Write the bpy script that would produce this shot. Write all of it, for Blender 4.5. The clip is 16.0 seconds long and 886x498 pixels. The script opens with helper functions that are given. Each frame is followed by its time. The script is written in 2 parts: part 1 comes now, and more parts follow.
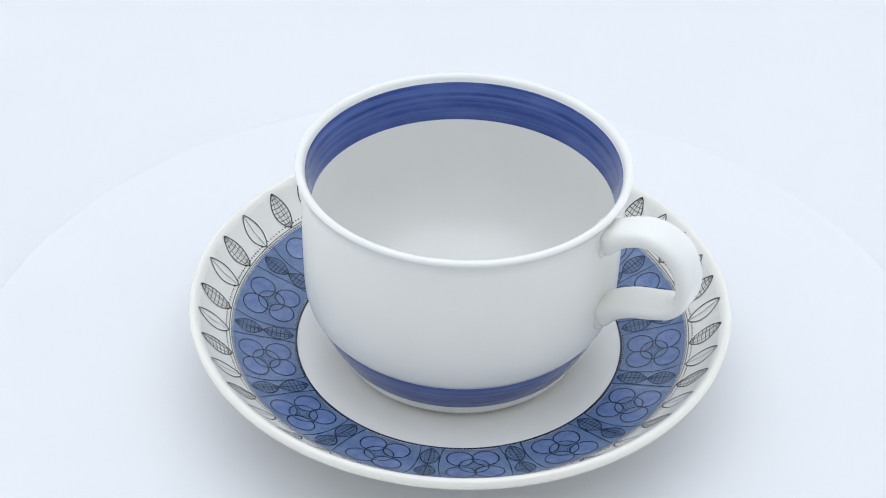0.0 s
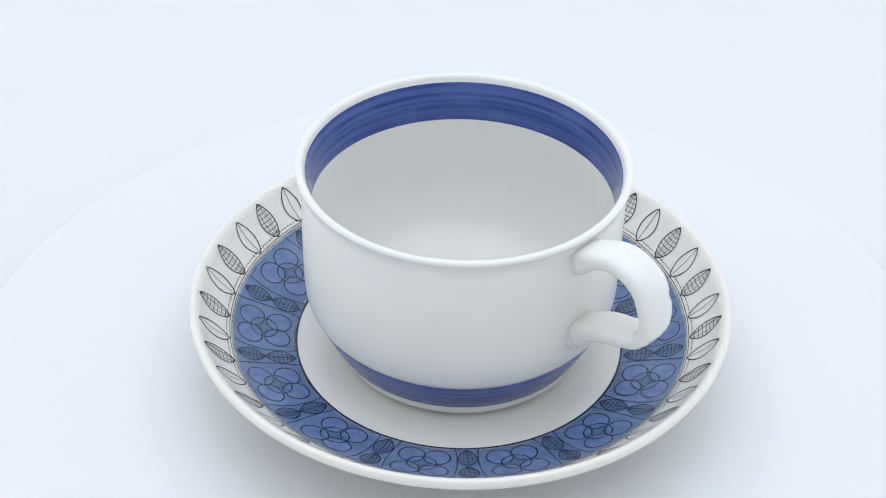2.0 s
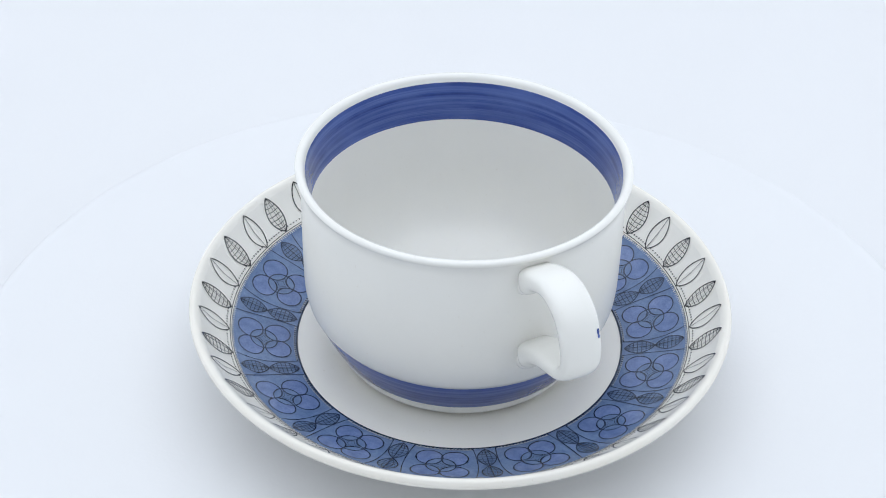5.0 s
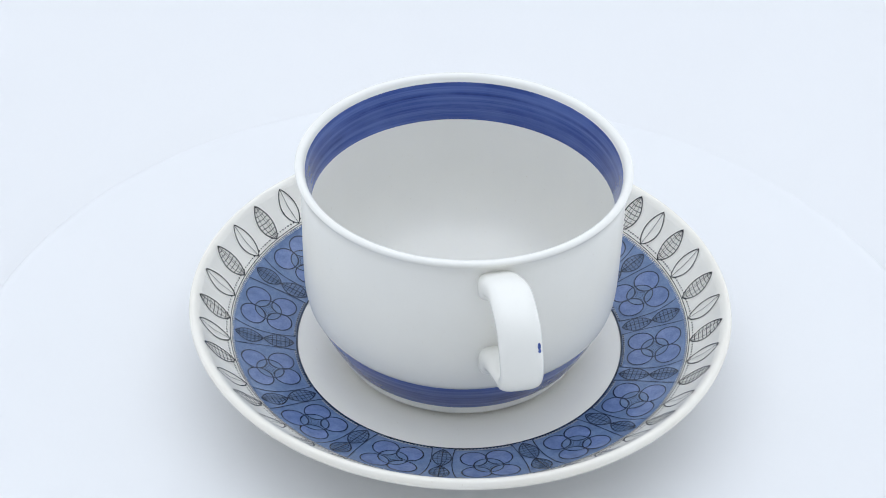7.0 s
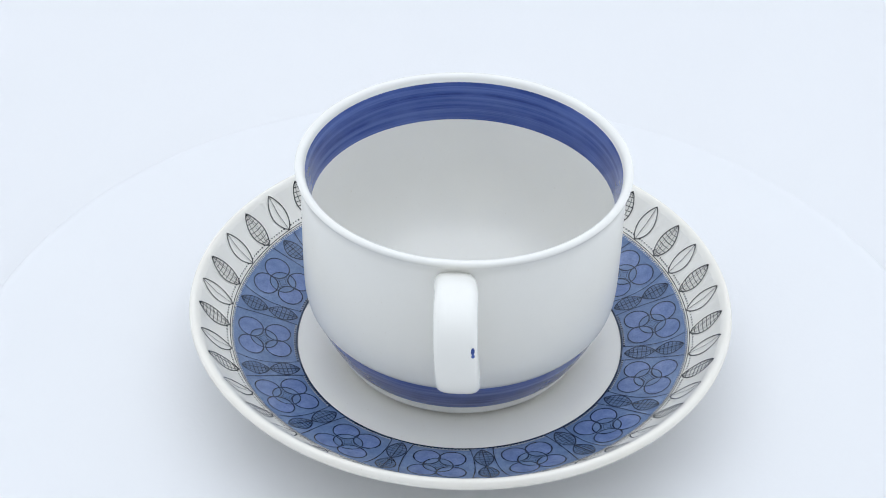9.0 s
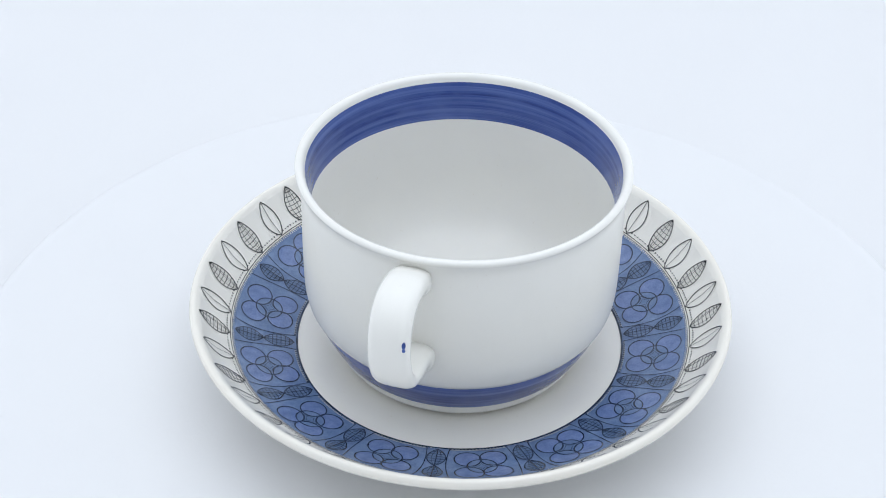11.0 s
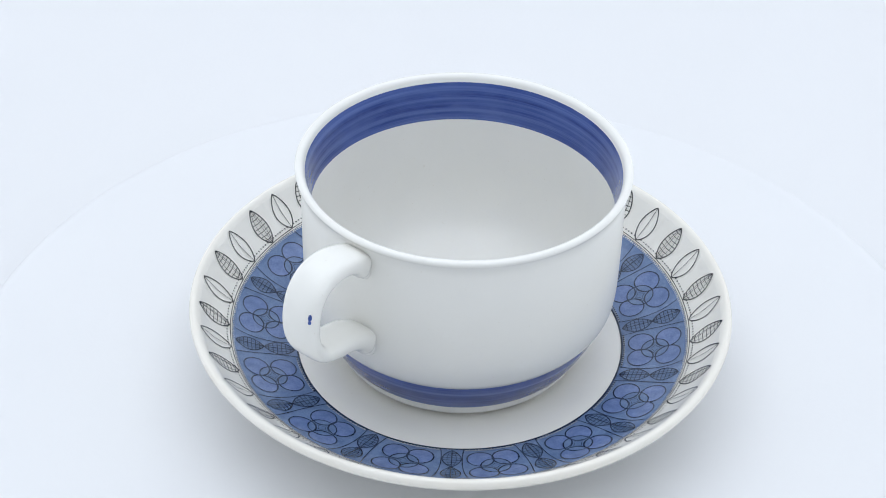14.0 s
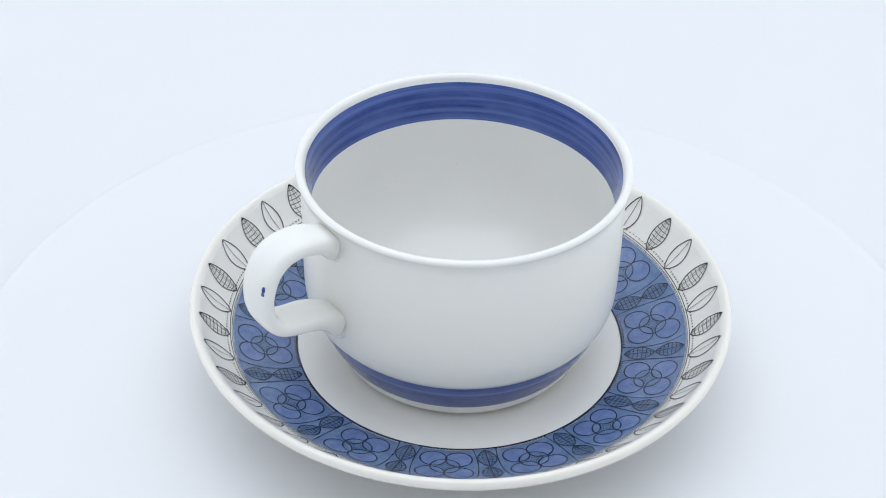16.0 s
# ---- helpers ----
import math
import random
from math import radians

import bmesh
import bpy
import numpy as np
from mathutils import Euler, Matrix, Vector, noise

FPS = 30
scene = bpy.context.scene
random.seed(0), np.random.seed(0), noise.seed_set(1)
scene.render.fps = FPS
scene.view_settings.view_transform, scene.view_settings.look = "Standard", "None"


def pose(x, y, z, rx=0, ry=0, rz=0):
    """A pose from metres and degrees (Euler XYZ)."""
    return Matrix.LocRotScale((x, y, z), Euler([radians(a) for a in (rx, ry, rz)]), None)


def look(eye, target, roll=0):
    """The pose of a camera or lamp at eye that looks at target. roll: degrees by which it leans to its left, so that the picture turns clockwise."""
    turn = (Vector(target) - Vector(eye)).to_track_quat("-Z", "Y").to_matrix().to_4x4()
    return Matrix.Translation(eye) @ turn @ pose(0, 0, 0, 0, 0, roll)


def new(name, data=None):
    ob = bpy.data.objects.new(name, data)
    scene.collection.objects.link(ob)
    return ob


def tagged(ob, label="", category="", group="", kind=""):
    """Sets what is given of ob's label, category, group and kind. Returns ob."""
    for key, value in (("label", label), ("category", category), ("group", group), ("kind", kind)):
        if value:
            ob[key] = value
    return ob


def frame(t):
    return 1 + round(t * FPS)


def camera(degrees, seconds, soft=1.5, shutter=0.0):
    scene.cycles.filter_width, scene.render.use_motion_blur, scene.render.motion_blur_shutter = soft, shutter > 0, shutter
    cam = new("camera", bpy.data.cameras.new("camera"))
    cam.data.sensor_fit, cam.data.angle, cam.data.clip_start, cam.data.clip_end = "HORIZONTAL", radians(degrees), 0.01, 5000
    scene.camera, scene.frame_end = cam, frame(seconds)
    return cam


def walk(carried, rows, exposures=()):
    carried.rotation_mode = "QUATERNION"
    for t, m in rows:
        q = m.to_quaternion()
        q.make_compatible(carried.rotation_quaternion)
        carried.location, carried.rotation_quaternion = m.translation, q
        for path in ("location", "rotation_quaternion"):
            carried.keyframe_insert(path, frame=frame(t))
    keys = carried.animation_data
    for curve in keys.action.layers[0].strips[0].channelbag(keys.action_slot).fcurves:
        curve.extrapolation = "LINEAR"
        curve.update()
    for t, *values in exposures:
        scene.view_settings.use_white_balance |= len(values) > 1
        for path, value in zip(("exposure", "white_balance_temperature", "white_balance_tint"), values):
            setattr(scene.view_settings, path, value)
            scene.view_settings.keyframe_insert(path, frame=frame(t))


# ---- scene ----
from mathutils.bvhtree import BVHTree

# ---------- camera: on a tripod, still for the whole clip ----------
EYE = Vector((0.0, -0.35533, 0.30809))
PITCH, YAW, ROLL = radians(-37.39), radians(-0.786), 1.326
AIM = EYE + Vector((math.sin(YAW) * math.cos(PITCH), math.cos(YAW) * math.cos(PITCH), math.sin(PITCH)))
cam = camera(29.32, 16.0, soft=1.0)
walk(cam, [(0.0, look(EYE, AIM, ROLL)), (16.0, look(EYE, AIM, ROLL))], exposures=[(0.0, 0.0), (16.0, 0.0)])

# ---------- light: a white photo tent with a diffused lamp above, and added fills ---
world = bpy.data.worlds.new("room")
world.use_nodes = True
world.node_tree.nodes["Background"].inputs[0].default_value = (0.872, 0.926, 1.0, 1)
world.node_tree.nodes["Background"].inputs[1].default_value = 0.25
scene.world = world


def area_lamp(name, eye, target, sx, sy, watts, colour):
    data = bpy.data.lights.new(name, "AREA")
    data.shape, data.size, data.size_y, data.energy, data.color = "RECTANGLE", sx, sy, watts, colour
    ob = new(name, data)
    ob.matrix_world = look(eye, target)
    return tagged(ob, "soft white area lamp out of view", "lamp")


COOL = (0.864, 0.917, 1.0)
area_lamp("tent_lamp", (0.0, 0.03, 0.90), (0.0, 0.03, 0.0), 1.15, 1.15, 5.84, COOL)
# weak fill added low and out of view to lift the front
area_lamp("front_fill", (0.0, -0.59, 0.14), (0.0, 0.0, 0.02), 0.95, 0.26, 0.06, COOL)
# a pair of unseen fills, added low to lighten the shadow under the saucer
area_lamp("side_fill", (-0.575, 0.0, 0.15), (0.0, 0.0, 0.02), 0.95, 0.27, 0.45, COOL)
area_lamp("side_fill", (0.575, 0.0, 0.15), (0.0, 0.0, 0.02), 0.95, 0.27, 0.45, COOL)


# ---------- materials ----------
class Nodes:
    """A principled material and short ways to add nodes to it."""

    def __init__(self, name, colour, rough, coat=0.0, ior=1.5, spec=0.5):
        self.mat = bpy.data.materials.new(name)
        self.mat.use_nodes = True
        self.tree = self.mat.node_tree
        self.bsdf = self.tree.nodes["Principled BSDF"]
        self.bsdf.inputs["Base Color"].default_value = (*colour, 1)
        self.bsdf.inputs["Roughness"].default_value = rough
        self.bsdf.inputs["IOR"].default_value = ior
        self.bsdf.inputs["Specular IOR Level"].default_value = spec
        self.bsdf.inputs["Coat Weight"].default_value = coat
        self.bsdf.inputs["Coat Roughness"].default_value = 0.06

    def add(self, kind, **values):
        n = self.tree.nodes.new(kind)
        for key, v in values.items():
            n.inputs[key].default_value = v
        return n

    def link(self, a, b):
        self.tree.links.new(a, b)

    def place(self, stretch=(1, 1, 1)):
        co = self.add("ShaderNodeTexCoord")
        mp = self.add("ShaderNodeMapping")
        mp.inputs["Scale"].default_value = stretch
        self.link(co.outputs["Object"], mp.inputs["Vector"])
        return mp.outputs["Vector"]

    def noise(self, vec, scale, detail=3.0, rough=0.5):
        n = self.add("ShaderNodeTexNoise", Scale=scale, Detail=detail, Roughness=rough)
        self.link(vec, n.inputs["Vector"])
        return n.outputs["Fac"]

    def ramp(self, fac, stops):
        r = self.add("ShaderNodeValToRGB")
        e = r.color_ramp.elements
        while len(e) < len(stops):
            e.new(0.5)
        for el, (pos, col) in zip(e, stops):
            el.position, el.color = pos, (*col, 1)
        self.link(fac, r.inputs["Fac"])
        return r.outputs["Color"]

    def mix(self, fac, a, b, kind="MIX"):
        m = self.tree.nodes.new("ShaderNodeMix")
        m.data_type, m.blend_type = "RGBA", kind
        for v, socket in ((fac, m.inputs[0]), (a, m.inputs[6]), (b, m.inputs[7])):
            if isinstance(v, (int, float)):
                socket.default_value = v
            elif isinstance(v, tuple):
                socket.default_value = (*v, 1)
            else:
                self.link(v, socket)
        return m.outputs[2]

    def colour(self, c):
        self.link(c, self.bsdf.inputs["Base Color"])

    def rough(self, fac, lo, hi):
        m = self.add("ShaderNodeMapRange")
        m.inputs["To Min"].default_value, m.inputs["To Max"].default_value = lo, hi
        self.link(fac, m.inputs["Value"])
        self.link(m.outputs["Result"], self.bsdf.inputs["Roughness"])

    def bump(self, fac, strength, distance):
        b = self.add("ShaderNodeBump", Strength=strength, Distance=distance)
        self.link(fac, b.inputs["Height"])
        self.link(b.outputs["Normal"], self.bsdf.inputs["Normal"])


def china(name, a, b, rim=None, rim_at=0.0):
    """Glazed white earthenware: faint cloudy tint, tiny specks, slightly wavy glaze; rim: the colour to which it has worn beyond a radius."""
    m = Nodes(name, a, 0.14)
    v = m.place()
    c = m.ramp(m.noise(v, 70, 4), [(0.35, a), (0.7, b)])
    if rim:
        flat_v = m.place((1, 1, 0))
        away = m.add("ShaderNodeVectorMath")
        away.operation = "LENGTH"
        m.link(flat_v, away.inputs[0])
        near = m.add("ShaderNodeMapRange")
        near.inputs["From Min"].default_value, near.inputs["From Max"].default_value = rim_at, rim_at + 0.0035
        m.link(away.outputs["Value"], near.inputs["Value"])
        patch = m.mix(1.0, near.outputs["Result"], m.ramp(m.noise(v, 55, 4, 0.6), [(0.3, (0.35, 0.35, 0.35)), (0.65, (1, 1, 1))]), "MULTIPLY")
        c = m.mix(patch, c, rim)
    speck = m.ramp(m.noise(v, 1500, 1), [(0.74, (1, 1, 1)), (0.80, (0.93, 0.91, 0.88))])
    m.colour(m.mix(1.0, c, speck, "MULTIPLY"))
    m.rough(m.noise(v, 160, 3), 0.22, 0.262)
    wave = m.mix(0.5, m.noise(v, 120, 2), m.noise(m.place((260, 260, 26)), 1.0, 3))
    m.bump(wave, 0.13, 0.0006)
    return m.mat


def brushed_blue(name, dark, mid, light):
    """Cobalt band laid on with a brush on the wheel: fine streaks that run round."""
    m = Nodes(name, mid, 0.2, spec=0.3)
    streak = m.noise(m.place((3.5, 3.5, 430)), 1.0, 5, 0.72)
    cloud = m.noise(m.place((60, 60, 190)), 1.0, 4, 0.6)
    c = m.ramp(streak, [(0.36, dark), (0.50, mid), (0.64, light)])
    m.colour(m.mix(m.ramp(cloud, [(0.42, (0, 0, 0)), (0.70, (0.55, 0.55, 0.55))]), c, light))
    m.rough(cloud, 0.12, 0.22)
    return m.mat


def printed_blue(name, dark, mid, light):
    """Blue transfer print under the glaze: mottled wash with pale pinholes."""
    m = Nodes(name, mid, 0.15)
    v = m.place()
    c = m.ramp(m.noise(v, 95, 5, 0.6), [(0.30, dark), (0.52, mid), (0.74, light)])
    blot = m.ramp(m.noise(v, 420, 4, 0.7), [(0.32, (0.80, 0.82, 0.86)), (0.55, (1, 1, 1)), (0.75, (1.22, 1.18, 1.12))])
    c = m.mix(1.0, c, blot, "MULTIPLY")
    grain = m.ramp(m.noise(v, 2600, 2), [(0.30, (0.88, 0.88, 0.90)), (0.70, (1.08, 1.08, 1.06))])
    m.colour(m.mix(1.0, c, grain, "MULTIPLY"))
    m.rough(m.noise(v, 160, 3), 0.11, 0.20)
    return m.mat


def ink(name, a, b):
    """Dark print line with worn, paler stretches."""
    m = Nodes(name, a, 0.2)
    m.colour(m.ramp(m.noise(m.place(), 380, 3), [(0.38, a), (0.72, b)]))
    return m.mat


def matte(name, a, b, scale=30, rough=0.6, fine=900):
    m = Nodes(name, a, rough, spec=0.25)
    v = m.place()
    m.colour(m.ramp(m.noise(v, scale, 4), [(0.3, a), (0.7, b)]))
    m.rough(m.noise(v, scale * 3, 3), rough - 0.08, rough + 0.08)
    m.bump(m.noise(v, fine, 2), 0.06, 0.0004)
    return m.mat


WHITE = china("white_china", (0.902, 0.879, 0.812), (0.882, 0.862, 0.797), (0.888, 0.842, 0.745), 0.0694)
CUP_WHITE = china("cup_china", (0.905, 0.894, 0.842), (0.889, 0.879, 0.828))
BAND = brushed_blue("cobalt_band", (0.022, 0.045, 0.19), (0.046, 0.088, 0.31), (0.115, 0.18, 0.46))
WASH = printed_blue("blue_wash", (0.12, 0.194, 0.358), (0.16, 0.242, 0.42), (0.20, 0.29, 0.482))
PETAL = printed_blue("petal_blue", (0.14, 0.212, 0.42), (0.17, 0.245, 0.47), (0.205, 0.28, 0.51))
LEAF_WASH = printed_blue("leaf_blue", (0.105, 0.175, 0.32), (0.132, 0.207, 0.365), (0.165, 0.245, 0.42))
INK = ink("print_ink", (0.016, 0.025, 0.045), (0.058, 0.083, 0.14))
STRIP = ink("pale_strip", (0.44, 0.49, 0.56), (0.30, 0.36, 0.46))
GREY_INK = ink("leaf_ink", (0.026, 0.027, 0.030), (0.095, 0.095, 0.095))
PALE_INK = ink("pale_ink", (0.14, 0.135, 0.12), (0.34, 0.33, 0.30))
DISC = matte("turntable_white", (0.838, 0.843, 0.848), (0.828, 0.833, 0.840), 18, 0.55)
PAPER = matte("backdrop_white", (0.832, 0.834, 0.838), (0.820, 0.823, 0.828), 6, 0.7)
CLOTH = matte("tent_cloth", (0.80, 0.81, 0.82), (0.77, 0.785, 0.80), 8, 0.8, 1200)
# grey chosen for how much light the added front sheet sends back
FRONT_BOUNCE = matte("front_bounce_cloth", (0.67, 0.68, 0.69), (0.64, 0.65, 0.66), 8, 0.8, 1200)


# ---------- building helpers ----------
def finish(name, bm, material, smooth=True):
    me = bpy.data.meshes.new(name)
    bm.normal_update()
    bm.to_mesh(me)
    bm.free()
    me.materials.append(material)
    if smooth:
        me.polygons.foreach_set("use_smooth", [True] * len(me.polygons))
    return me


def part(name, bm, material, parent, label="", smooth=True):
    ob = new(name, finish(name, bm, material, smooth))
    ob.parent = parent
    return tagged(ob, label) if label else ob


def spline(points, n):
    """Catmull-Rom through the points, n steps a span."""
    p = [Vector(q) for q in points]
    p = [2 * p[0] - p[1]] + p + [2 * p[-1] - p[-2]]
    out = []
    for i in range(1, len(p) - 2):
        a, b, c, d = p[i - 1:i + 3]
        for k in range(n):
            t = k / n
            out.append(0.5 * (2 * b + (c - a) * t + (2 * a - 5 * b + 4 * c - d) * t * t + (3 * b - a - 3 * c + d) * t ** 3))
    return out + [p[-2]]


def lathe(profile, seg=192, closed=True):
    """Turns a profile of (r, z) round the upright axis; r = 0 ends become poles."""
    bm = bmesh.new()
    rings = []
    for r, z in profile:
        if r < 1e-6:
            rings.append([bm.verts.new((0, 0, z))])
        else:
            rings.append([bm.verts.new((r * math.cos(math.tau * k / seg), r * math.sin(math.tau * k / seg), z)) for k in range(seg)])
    for a, b in zip(rings, rings[1:]):
        for k in range(seg):
            j = (k + 1) % seg
            if len(a) == 1:
                bm.faces.new((a[0], b[j], b[k]))
            elif len(b) == 1:
                bm.faces.new((a[k], a[j], b[0]))
            else:
                bm.faces.new((a[k], a[j], b[j], b[k]))
    bmesh.ops.recalc_face_normals(bm, faces=bm.faces)
    return bm


# ---------- the setting: white photo tent ----------
TABLE_Z = -0.004
FLOOR_Z = -0.011


def sheet(name, quads, material, label):
    bm = bmesh.new()
    for q in quads:
        bm.faces.new([bm.verts.new(v) for v in q])
    bmesh.ops.remove_doubles(bm, verts=bm.verts, dist=1e-5)
    ob = new(name, finish(name, bm, material, False))
    mod = ob.modifiers.new("thickness", "SOLIDIFY")
    mod.thickness, mod.offset = 0.003, 0
    return tagged(ob, label, "photo tent", kind="structure")


TX, TY0, TY1, TZ = 0.60, -0.62, 0.62, 0.92


def backdrop():
    """Paper sweep: floor that curves up into the back wall."""
    line = [(TY0, FLOOR_Z), (0.0, FLOOR_Z), (0.30, FLOOR_Z)]
    for k in range(1, 17):
        a = math.pi / 2 * k / 16
        line.append((0.36 + 0.22 * math.sin(a), FLOOR_Z + 0.22 * (1 - math.cos(a))))
    line.append((0.58, TZ))
    bm = bmesh.new()
    cols = [[bm.verts.new((x, y, z)) for y, z in line] for x in (-TX, -TX / 2, 0, TX / 2, TX)]
    for a, b in zip(cols, cols[1:]):
        for k in range(len(line) - 1):
            bm.faces.new((a[k], b[k], b[k + 1], a[k + 1]))
    ob = new("backdrop", finish("backdrop", bm, PAPER))
    return tagged(ob, "seamless white paper backdrop curving up behind the turntable", "backdrop", kind="structure")


def tent():
    for name, x in (("wall_west", -TX - 0.004), ("wall_east", TX + 0.004)):
        sheet(name, [[(x, TY0, FLOOR_Z), (x, TY1, FLOOR_Z), (x, TY1, TZ), (x, TY0, TZ)]], CLOTH, "white cloth side of the photo tent")
    # unseen sheet added behind the camera to shape the light on the cup
    sheet("bounce_south", [[(-TX, TY0 - 0.004, FLOOR_Z), (TX, TY0 - 0.004, FLOOR_Z), (TX, TY0 - 0.004, TZ), (-TX, TY0 - 0.004, TZ)]],
          FRONT_BOUNCE, "unseen pale grey sheet added to set the light from the front")
    sheet("ceiling", [[(-TX, TY0, TZ + 0.004), (TX, TY0, TZ + 0.004), (TX, TY1, TZ + 0.004), (-TX, TY1, TZ + 0.004)]], CLOTH, "white cloth top of the photo tent")


def turntable():
    top = new("turntable")
    z = TABLE_Z
    prof = [(0, z), (0.05, z), (0.10, z), (0.1330, z), (0.1352, z - 0.0001), (0.1368, z - 0.0004), (0.1377, z - 0.0010), (0.1380, z - 0.0018), (0.1379, z - 0.0040), (0.1372, z - 0.0048), (0.05, z - 0.0048), (0, z - 0.0048)]
    part("disc", lathe(prof, 256), DISC, top)
    part("base", lathe([(0, z - 0.0050), (0.128, z - 0.0050), (0.130, z - 0.0055), (0.130, FLOOR_Z + 0.0002), (0, FLOOR_Z + 0.0002)], 128), DISC, top)
    return tagged(top, "flat round white turntable carrying the cup and saucer", "turntable")


# ---------- saucer ----------
WELL = 0.0445
MM = 0.001


def bowl(r):
    """Height of the saucer's upper face at radius r."""
    if r <= WELL:
        return 0.0064 + 0.0002 * (r / WELL) ** 4
    x = (r - WELL) / 0.026
    return 0.0066 + MM * x * (6.488 + x * (-0.39 + x * (4.494 + x * 5.547)))


def on_bowl(r, a, lift):
    """A point that lies over the saucer's face, at radius r and angle a (radians)."""
    s = (bowl(r + 1e-5) - bowl(r - 1e-5)) / 2e-5 if r > WELL + 1e-4 else 0.02
    n = 1 / math.sqrt(1 + s * s)
    rr, z = r - lift * s * n, bowl(r) + lift * n
    return (rr * math.cos(a), rr * math.sin(a), z)


# the face is steep near the rim: lengths along it are turned into radii
_RS = np.linspace(0.040, 0.0722, 900)
_LS = np.concatenate([[0], np.cumsum(np.hypot(np.diff(_RS), np.diff([bowl(r) for r in _RS])))])


def ARC_R(length):
    return float(np.interp(length, _LS, _RS))


def ARC_L(r):
    return float(np.interp(r, _RS, _LS))


class Print:
    """A flat print on the saucer: ribbons and filled shapes in (r, angle), lifted a hair over the glaze."""

    def __init__(self, lift):
        self.bm, self.lift, self.turn = bmesh.new(), lift, 0.0

    def point(self, l, a):
        return self.bm.verts.new(on_bowl(ARC_R(l), a, self.lift))

    def line(self, pts, width, closed=False):
        """pts: (u, l) with u metres round at the ribbon's own radius, l metres along the face."""
        n = len(pts)
        sides = []
        for i in range(n):
            p, q = pts[(i - 1) % n if closed else max(i - 1, 0)], pts[(i + 1) % n if closed else min(i + 1, n - 1)]
            du, dl = q[0] - p[0], q[1] - p[1]
            k = width / 2 / max(math.hypot(du, dl), 1e-9)
            u, l = pts[i]
            sides.append([self.put(u - dl * k, l + du * k), self.put(u + dl * k, l - du * k)])
        for i in range(n if closed else n - 1):
            a, b = sides[i], sides[(i + 1) % n]
            self.bm.faces.new((a[0], a[1], b[1], b[0]))

    def put(self, u, l):
        return self.point(l, self.turn + u / ARC_R(l))

    def fill(self, pts):
        """A shape that is star-like about its middle, in rings so that it follows the bowl."""
        cu, cl = sum(p[0] for p in pts) / len(pts), sum(p[1] for p in pts) / len(pts)
        mid = self.put(cu, cl)
        last = None
        for f in (0.35, 0.7, 1.0):
            ring = [self.put(cu + (u - cu) * f, cl + (l - cl) * f) for u, l in pts]
            for i in range(len(ring)):
                j = (i + 1) % len(ring)
                self.bm.faces.new((mid, ring[i], ring[j]) if last is None else (last[i], ring[i], ring[j], last[j]))
            last = ring

    def dot(self, u, l, size):
        c = [self.put(u + size * math.cos(math.tau * k / 6), l + size * math.sin(math.tau * k / 6)) for k in range(6)]
        self.bm.faces.new(c)

    def mesh(self, name, material):
        for f in self.bm.faces:
            f.normal_update()
            if f.normal.z < 0:
                f.normal_flip()
        return finish(name, self.bm, material)


def leaf_outline(l0, l1, half, n=18, swell=0.46):
    """Pointed leaf from l0 (base) to l1 (tip), widest a little below the middle."""
    right, left = [], []
    for k in range(n + 1):
        t = k / n
        w = half * math.sin(math.pi * t ** (math.log(0.5) / math.log(swell))) ** 0.8
        right.append((w, l0 + (l1 - l0) * t))
        left.append((-w, l0 + (l1 - l0) * t))
    return right + left[-2:0:-1]


def leaf_width(l, l0, l1, half, swell=0.46):
    t = min(max((l - l0) / (l1 - l0), 0), 1)
    return half * math.sin(math.pi * t ** (math.log(0.5) / math.log(swell))) ** 0.8


def share(name, me, parent, angle, label=""):
    ob = new(name, me)
    ob.parent = parent
    ob.rotation_euler = (0, 0, angle)
    return tagged(ob, label) if label else ob


# the transfer was laid on by hand: its repeats are spaced unevenly (degrees round the saucer, hatched leaf first, then plain)
LEAF_ANGLES = [(-7.9, -16), (-24, -32.4), (-41, -50.4), (-59.6, -68.6), (-76.9, -86), (-95.3, -103.2), (-112.3, -120.4), (-128.5, -137.5), (-146, -154.6),
               (-163.2, -172), (-180.4, -189.7), (-198.1, -207), (-217.5, -226.5), (-235.7, -244.2), (-253.4, -261.5), (-269.9, -277.7), (-285.5, -293.2),
               (-302, -310.1), (-318.5, -326.8), (-334.8, -343.7), (-351.5, -359.4)]
UNIT_ANGLES = [-20, -46, -72.3, -97.6, -124.8, -150.8, -176.7, -204, -231.7, -256.7, -281, -305.4, -330, -354.2]
L_IN, L_OUT = ARC_L(0.0449), ARC_L(0.0613)


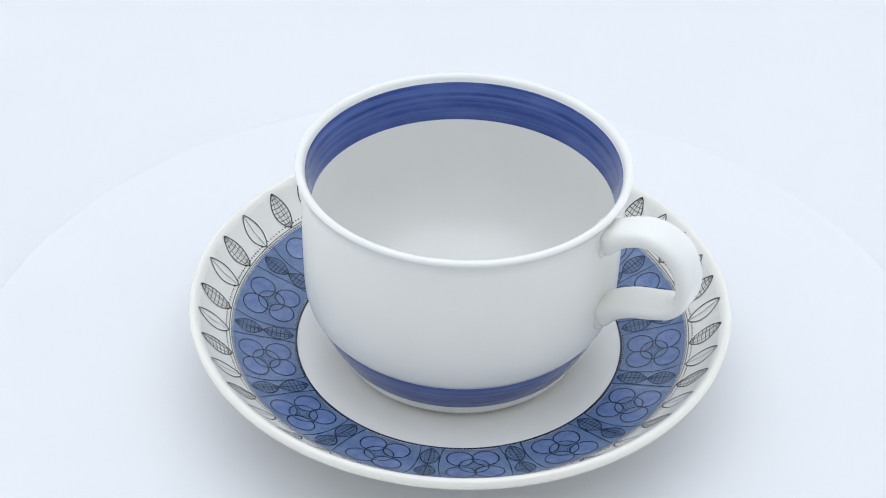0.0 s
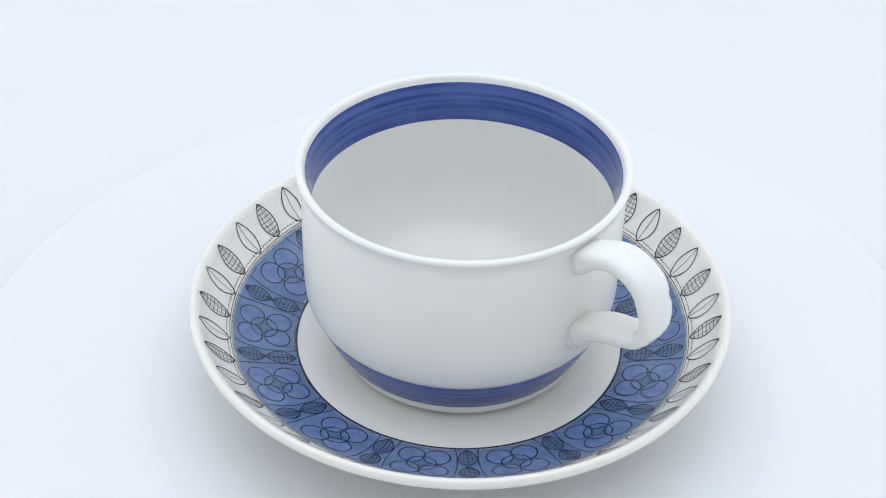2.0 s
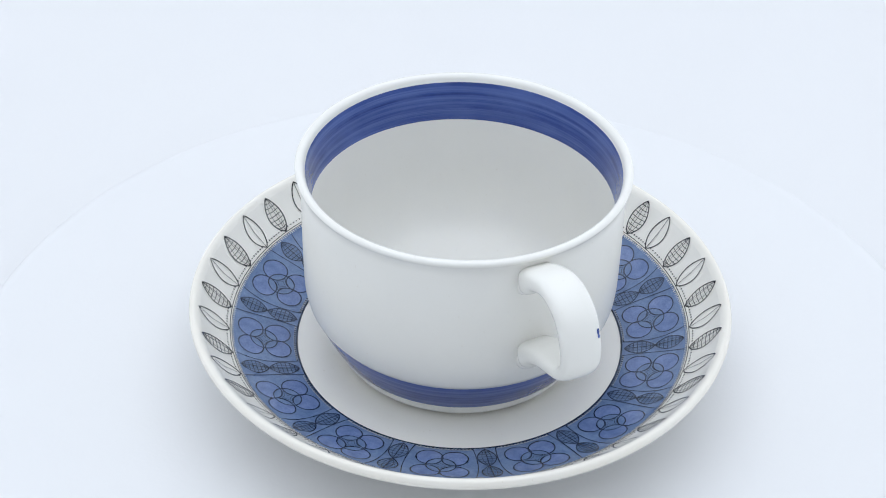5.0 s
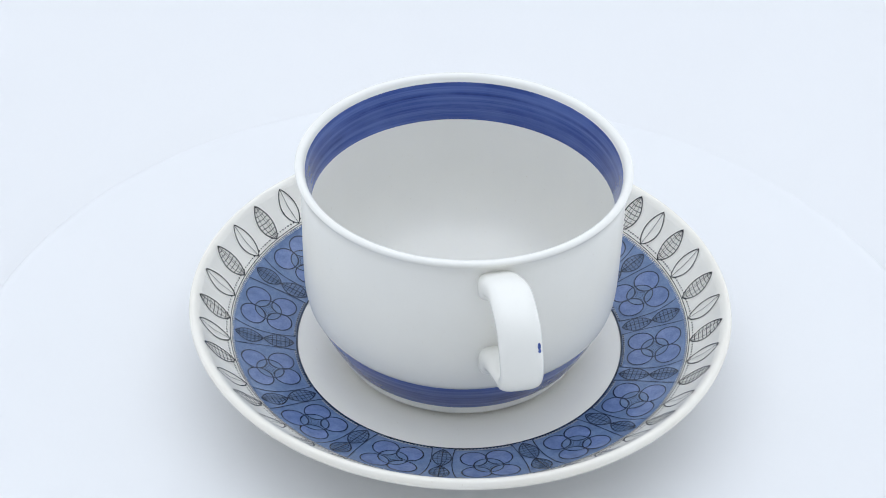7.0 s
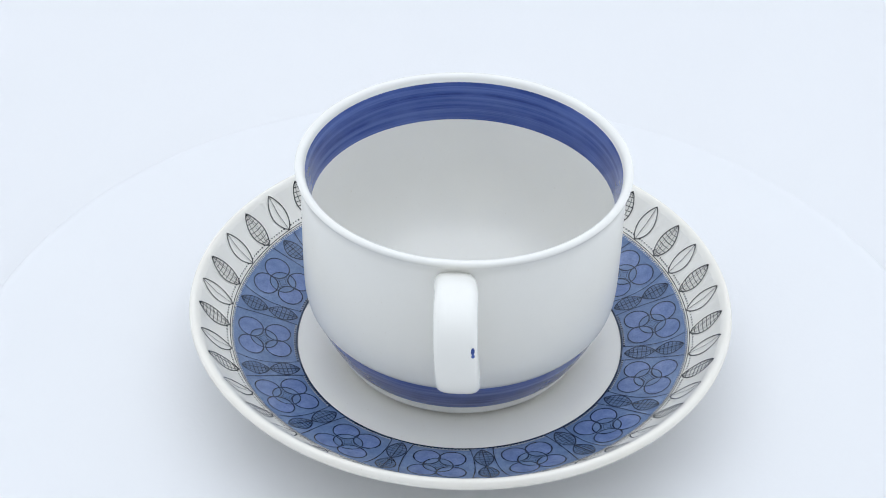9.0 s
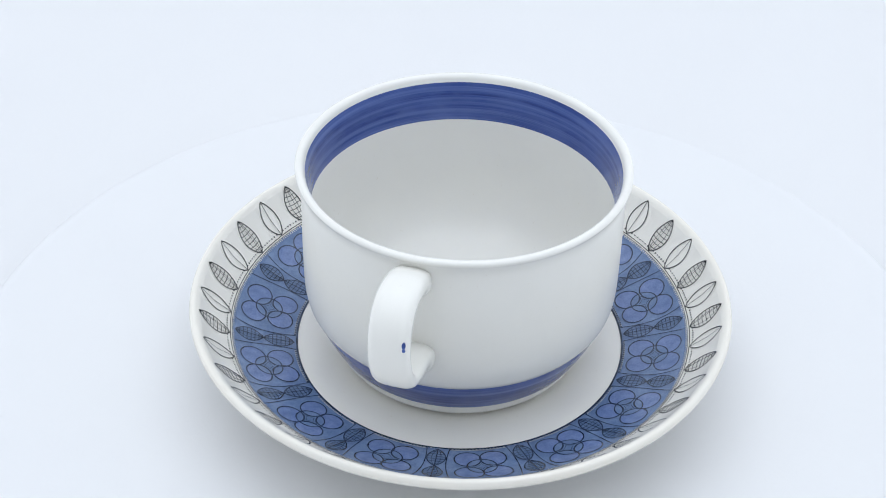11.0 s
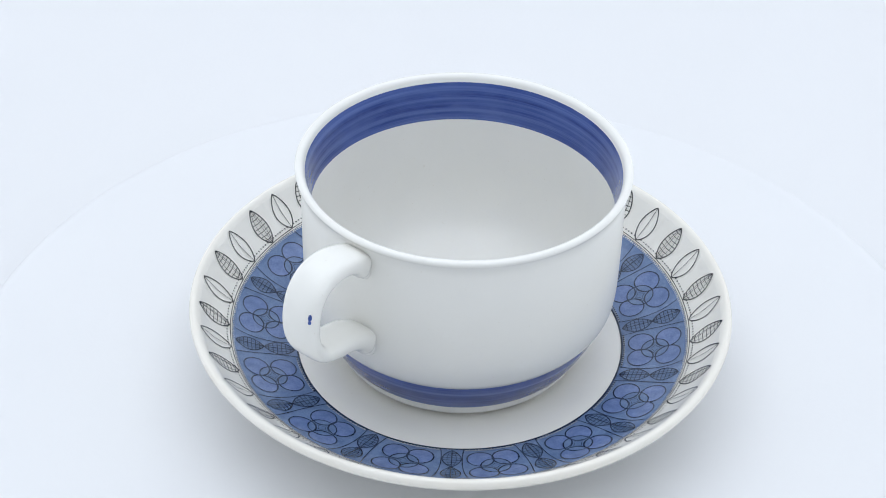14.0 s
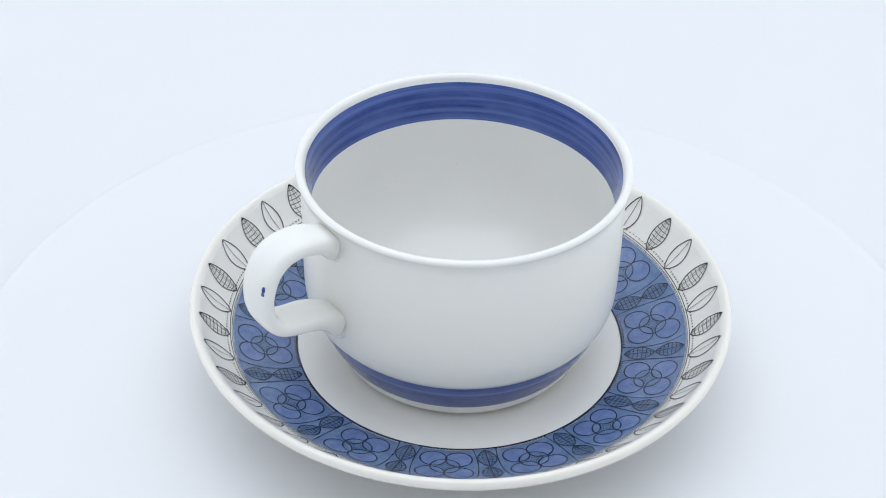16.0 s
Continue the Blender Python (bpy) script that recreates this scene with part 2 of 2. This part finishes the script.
def saucer():
    top = new("saucer")
    face = [(0, bowl(0)), (0.012, bowl(0.012)), (0.025, bowl(0.025)), (0.036, bowl(0.036))]
    face += [(r, bowl(r)) for r in np.linspace(0.0435, 0.0696, 40)]
    edge = [(v.x, v.y) for v in spline([(0.0696, bowl(0.0696)), (0.0703, 0.0221), (0.0710, 0.0226), (0.0717, 0.0227), (0.0723, 0.0223), (0.0726, 0.0213), (0.0721, 0.0201), (0.0708, 0.0187)], 6)]
    under = [(v.x, v.y) for v in spline([(0.0708, 0.0187), (0.066, 0.0139), (0.059, 0.0082), (0.052, 0.0048), (0.0460, 0.0030)], 6)]
    foot = [(0.0438, 0.0016), (0.0430, -0.0030), (0.0424, TABLE_Z + 0.0001), (0.0408, TABLE_Z + 0.0001), (0.0401, -0.0028), (0.0393, 0.0014), (0.025, 0.0020), (0, 0.0020)]
    part("body", lathe(face, 224), WHITE, top, "glazed off-white upper face of the dish")
    part("rim", lathe(edge, 224), WHITE, top, "cream worn glaze on the rolled rim")
    part("underside", lathe(under + foot, 224), WHITE, top)
    ring = [(math.hypot(*on_bowl(r, 0, 0.00005)[:2]), on_bowl(r, 0, 0.00005)[2]) for r in np.linspace(0.0447, 0.0612, 26)]
    part("blue_ring", lathe(ring, 224), WASH, top, "broad mottled blue printed ring")

    def circle(name, r, width, lift, material):
        rr = [(math.hypot(*on_bowl(q, 0, lift)[:2]), on_bowl(q, 0, lift)[2]) for q in (r - width / 2, r + width / 2)]
        part(name, lathe(rr, 224), material, top)

    circle("inner_line", 0.04452, 0.00052, 0.00012, INK)
    circle("outer_line", 0.06180, 0.00015, 0.00012, PALE_INK)
    circle("outer_line", 0.06225, 0.00018, 0.00012, GREY_INK)

    # rows of dots and ticks along the edges of the blue ring
    stops = sorted(radians(q) for pair in LEAF_ANGLES for q in pair)
    p = Print(0.00012)
    l = ARC_L(0.0631)
    for a, b in zip(stops, stops[1:] + [stops[0] + math.tau]):
        for k in range(1, 8):
            p.turn = a + (b - a) * (k + 0.25 + random.uniform(-0.05, 0.05)) / 8.5
            p.dot(0, l + random.uniform(-0.00004, 0.00004), random.uniform(0.00022, 0.00031))
    ob = new("outer_beading", p.mesh("outer_beading", GREY_INK))
    ob.parent = tagged(ob, kind="stuff") and top
    p = Print(0.00009)
    l = ARC_L(0.06140)
    for k in range(500):
        p.turn = math.tau * k / 500
        p.line([(0, l - 0.00050), (0, l + random.uniform(0.0002, 0.00042))], random.uniform(0.00042, 0.00058))
    ob = new("ticked_edge", p.mesh("ticked_edge", WASH))
    ob.parent = tagged(ob, kind="stuff") and top
    p = Print(0.00030)
    units = sorted(radians(u) for u in UNIT_ANGLES)
    l = ARC_L(0.04515)
    for a, b in zip(units, units[1:] + [units[0] + math.tau]):
        half = (b - a) / 2 - radians(4.0)
        mid = (a + b) / 2
        q = Print(0.00012)
        q.turn = mid
        q.line([(half * (j / 12 - 1) * ARC_R(l), l) for j in range(25)], 0.00050)
        new("pale_strip", q.mesh("pale_strip", STRIP)).parent = top
        for j in range(17):
            p.turn = mid + half * (j / 8 - 1)
            p.dot(0, l, random.uniform(0.00023, 0.00030))
    ob = new("inner_beading", p.mesh("inner_beading", INK))
    ob.parent = tagged(ob, kind="stuff") and top

    # white border: hatched leaves and plain leaves in turn
    l0, l1 = ARC_L(0.0624), ARC_L(0.0700)
    hatched = Print(0.00012)
    half = 0.00265
    hatched.line(leaf_outline(l0, l1, half), 0.00034, True)
    hatched.line([(0, l0), (0, l1)], 0.00016)
    for off in (-0.48, 0.48):
        line = [(off * leaf_width(l, l0, l1, half), l) for l in np.linspace(l0, l1, 14)]
        hatched.line(line, 0.00015)
    for k in range(1, 8):
        l = l0 + (l1 - l0) * (k + 0.1) / 8.4
        w = leaf_width(l, l0, l1, half)
        hatched.line([(-w, l + 0.0002), (0, l - 0.0001), (w, l + 0.0002)], 0.0002)
    tip = l1 - 0.0006
    hatched.fill([(-leaf_width(tip, l0, l1, half), tip), (leaf_width(tip, l0, l1, half), tip), (0, l1)])
    hatched = hatched.mesh("hatched_leaf", GREY_INK)
    plain = Print(0.00012)
    plain.line(leaf_outline(l0, l1, half), 0.00034, True)
    plain.line([(0, l0), (0.00012, (l0 + l1) / 2), (0, l1)], 0.00017)
    plain = plain.mesh("plain_leaf", GREY_INK)
    for a, b in LEAF_ANGLES:
        share("hatched_leaf", hatched, top, radians(a), "grey cross-hatched leaf print")
        share("plain_leaf", plain, top, radians(b), "grey outlined leaf print")

    # blue ring: four-petalled flowers between pairs of hatched leaves
    lines, petals = Print(0.00015), Print(0.00009)
    lc = ARC_L(0.0534)
    heart = Print(0.00011)

    def oval(cu, cl, e, f, turn=0.0, n=34):
        c, d = math.cos(turn), math.sin(turn)
        return [(cu + e * math.cos(math.tau * j / n) * c - f * math.sin(math.tau * j / n) * d,
                 lc + cl + e * math.cos(math.tau * j / n) * d + f * math.sin(math.tau * j / n) * c) for j in range(n)]

    for su in (-1, 1):
        for sl in (-1, 1):
            petal = oval(su * (3.62 if sl > 0 else 3.22) * MM, sl * 3.85 * MM, (3.72 if sl > 0 else 3.35) * MM, 3.55 * MM, su * sl * 0.5)
            lines.line(petal, 0.00036, True)
            petals.fill(petal)
    ring = oval(0, 0, 3.75 * MM, 3.75 * MM)
    lines.line(ring, 0.00033, True)
    heart.fill(ring)
    star = []
    for k in range(32):
        a = math.tau * k / 32
        r = 2.7 * MM / (abs(math.cos(a)) ** 0.7 + abs(math.sin(a)) ** 0.7) ** 1.4
        star.append((r * math.cos(a), lc + r * math.sin(a)))
    lines.line(star, 0.0002, True)
    inner = [(u * 0.6, lc + (l - lc) * 0.6) for u, l in star]
    lines.line(inner, 0.00013, True)
    core = Print(0.00013)
    core.fill(star)
    core = core.mesh("star", LEAF_WASH)
    heart = heart.mesh("heart", WASH)
    lines, petals = lines.mesh("flower_outline", INK), petals.mesh("flower", PETAL)

    pair_l, pair_f = Print(0.00015), Print(0.00009)
    waist = ARC_L(0.0535)
    for a0, a1 in ((L_IN + 0.0004, waist), (waist, L_OUT - 0.0004)):
        h = 0.0024 if a0 < waist - 1e-6 else 0.0025
        o = leaf_outline(a0, a1, h, 14, 0.5)
        pair_l.line(o, 0.00032, True)
        pair_l.line([(0, a0), (0, a1)], 0.00026)
        pair_f.fill(o)
        for off in (-0.5, 0.5):
            pair_l.line([(off * leaf_width(l, a0, a1, h, 0.5), l) for l in np.linspace(a0, a1, 12)], 0.00013)
        for k in range(1, 7):
            l = a0 + (a1 - a0) * (k + 0.1) / 7.2
            w = leaf_width(l, a0, a1, h, 0.5)
            pair_l.line([(-w, l), (w, l + 0.0001)], 0.0002)
    for s in (-1, 1):
        curve = []
        for k in range(17):
            t = k / 16
            l = L_IN + (L_OUT - L_IN) * t
            curve.append((s * (2.9 - 0.5 * math.sin(math.pi * t) + 1.9 * t * t) * MM, l))
        pair_l.line(curve, 0.00026)
    pair_l, pair_f = pair_l.mesh("double_leaf_outline", INK), pair_f.mesh("double_leaf", LEAF_WASH)
    for a, b in zip(units, units[1:] + [units[0] + math.tau]):
        f = share("double_leaf", pair_f, top, a, "dark hatched double leaf on the blue ring")
        share("outline", pair_l, f, 0)
        f = share("flower", petals, top, (a + b) / 2, "pale blue four-petalled flower print")
        share("outline", lines, f, 0)
        share("heart", heart, f, 0)
        share("star", core, f, 0)
    return tagged(top, "off-white saucer with blue flower ring and grey leaf border", "saucer")


# ---------- cup ----------
HANDLE_0 = radians(-29.3)
OUTSIDE = [(0.0276, 0.0069), (0.0282, 0.0066), (0.0289, 0.0067), (0.0295, 0.0072), (0.0309, 0.0076), (0.0323, 0.0079), (0.0331, 0.0088), (0.0337, 0.0103), (0.0345, 0.0119), (0.0361, 0.0147),
           (0.0377, 0.0180), (0.0388, 0.0206), (0.0394, 0.0226), (0.0400, 0.0233), (0.0408, 0.0247), (0.0413, 0.0270), (0.0416, 0.0310), (0.0417, 0.0400),
           (0.0417, 0.0500), (0.0417, 0.0580), (0.0418, 0.0608), (0.0423, 0.0628), (0.0429, 0.0639)]
RIM = [(0.0430, 0.0646), (0.0425, 0.0651), (0.0416, 0.0651), (0.0409, 0.0645), (0.0405, 0.0634)]
INSIDE = [(0.0402, 0.0620), (0.0396, 0.0570), (0.0394, 0.0519), (0.0392, 0.0420), (0.0388, 0.0340), (0.0375, 0.0270), (0.0345, 0.0212), (0.0295, 0.0170), (0.0225, 0.0143), (0.0120, 0.0128), (0, 0.0124)]


def curve2(points, n=4):
    return [(max(v.x, 0), v.y) for v in spline([Vector((r, z, 0)) for r, z in points], n)]


def offset_band(points, lift, n):
    """The stretch of a profile pushed out by lift along its normal, to carry paint."""
    c = curve2(points, n)
    out = []
    for i, (r, z) in enumerate(c):
        a, b = c[max(i - 1, 0)], c[min(i + 1, len(c) - 1)]
        dr, dz = b[0] - a[0], b[1] - a[1]
        k = lift / math.hypot(dr, dz)
        out.append((r + dz * k, z - dr * k))
    return out


# the handle's middle line: radius, height, and how far it was stuck on askew
HANDLE = [(0.0400, 0.0580, -0.0007), (0.0430, 0.0591, -0.0006), (0.0470, 0.0606, -0.0003), (0.0520, 0.0620, 0.0), (0.0568, 0.0616, 0.0),
          (0.0606, 0.0592, 0.0002), (0.0627, 0.0552, 0.0004), (0.0635, 0.0508, 0.0007), (0.0629, 0.0466, 0.0010), (0.0604, 0.0430, 0.0012),
          (0.0560, 0.0410, 0.0012), (0.0505, 0.0394, 0.0009), (0.0450, 0.0371, 0.0006), (0.0420, 0.0356, 0.0004), (0.0400, 0.0345, 0.0003)]


def handle_mesh():
    """A flat strap, rounded in section, bent into an ear and flared where it joins the wall."""
    path = spline([Vector((r, y, z)) for r, z, y in HANDLE], 8)
    n, m = len(path), 24
    bm = bmesh.new()
    rings = []
    for i, p in enumerate(path):
        t = (path[min(i + 1, n - 1)] - path[max(i - 1, 0)]).normalized()
        side = Vector((0, 1, 0))
        out = side.cross(t).normalized()
        side = t.cross(out)
        d = min(i, n - 1 - i) / n
        lower = min(max((i / n - 0.66) / 0.12, 0), 1)
        flare = 1 + 0.22 * math.exp(-(d / 0.055) ** 2)
        thin = math.exp(-((i / n - 0.56) / 0.22) ** 2)
        slim = 0.00035 * math.exp(-((i / n - 0.2) / 0.13) ** 2)
        wide, thick = 0.0051 * (1 - 0.09 * (flare - 1) / 0.22), (0.0030 - 0.0009 * thin) * flare * (1 + 0.02 * lower) - slim
        p = p - out * slim + Vector((0, 0, 0.0003 * lower + 0.0003 * math.exp(-((i / n - 0.22) / 0.16) ** 2)))
        root = math.exp(-(max(math.hypot(p.x, p.y) - 0.0417, 0) / 0.0032) ** 2)
        p = p - Vector((0, 0, (0.0012 if i < n / 2 else 0.0016) * root))
        thick *= 1 + 0.22 * root
        pinch = 1 - 0.09 * math.exp(-((math.hypot(p.x, p.y) - 0.0415) / 0.0007) ** 2)
        wide, thick = wide * pinch, thick * pinch
        ring = []
        for k in range(m):
            a = math.tau * k / m
            c, s = math.cos(a), math.sin(a)
            x = math.copysign(abs(c) ** 0.60, c) * wide
            y = math.copysign(abs(s) ** 0.75, s) * thick
            ring.append(bm.verts.new(p + side * x + out * y))
        rings.append(ring)
    for a, b in zip(rings, rings[1:]):
        for k in range(m):
            j = (k + 1) % m
            bm.faces.new((a[k], a[j], b[j], b[k]))
    bm.faces.new(rings[0])
    bm.faces.new(rings[-1][::-1])
    bmesh.ops.recalc_face_normals(bm, faces=bm.faces)
    return bm


def cup():
    top = new("cup")
    base = [(0, 0.0080), (0.0255, 0.0080), (0.0268, 0.0075)]
    part("body", lathe(base + curve2(OUTSIDE + RIM + INSIDE, 4), 224), CUP_WHITE, top, "glazed white straight-sided cup wall with a rolled lip")
    part("inner_band", lathe(offset_band([(0.0405, 0.0632), (0.0402, 0.0620), (0.0396, 0.0570), (0.0394, 0.0519)], 0.00006, 6)[::-1], 224), BAND, top, "brushed cobalt band inside the lip")
    part("foot_band", lathe(offset_band([(0.0345, 0.0119), (0.0361, 0.0147), (0.0377, 0.0180), (0.0388, 0.0206), (0.0394, 0.0226)], 0.00006, 6), 224), BAND, top, "brushed cobalt band above the foot")
    h = part("handle", handle_mesh(), CUP_WHITE, top, "rounded white strap handle")
    h.rotation_euler = (0, 0, HANDLE_0)
    # the mark lies on the strap's outer face
    shape = handle_mesh()
    tree = BVHTree.FromBMesh(shape)
    shape.free()
    bm = bmesh.new()
    sight = Vector((-math.cos(radians(37)), 0, -math.sin(radians(37))))
    for dy, dz, ry, rz in ((0.0, 0.0006, 0.00042, 0.00105), (0.0001, -0.0008, 0.00038, 0.00060)):
        ring = []
        for k in range(14):
            a = math.tau * k / 14
            start = Vector((0.06512, 0.0043 + dy + ry * math.cos(a), 0.0567 + dz + rz * math.sin(a))) - sight * 0.01
            hit, normal, _, _ = tree.ray_cast(start, sight)
            ring.append(bm.verts.new(hit + normal * 0.00008 if hit else start + sight * 0.011))
        bm.faces.new(ring)
    part("paint_mark", bm, BAND, h, "small cobalt paint mark")
    return tagged(top, "white cup with cobalt bands standing on the saucer", "cup")


backdrop()
tent()
TABLE = turntable()
SAUCER = saucer()
CUP = cup()


def motions():
    """The turntable goes round clockwise, seen from above, and carries the cup and the saucer, which stands a little off its middle."""
    turns = [(0.0, 0.2), (0.5, -3.5), (2.0, -14.02), (4.0, -27.97), (6.5, -44.61), (9.0, -61.63), (11.5, -79.25), (14.0, -96.97), (16.0, -110.68)]
    for thing, off in ((TABLE, 0.0), (SAUCER, 0.0002), (CUP, 0.0)):
        walk(thing, [(t, pose(-off * math.sin(radians(a)), off * math.cos(radians(a)), 0, 0, 0, a)) for t, a in turns])


motions()
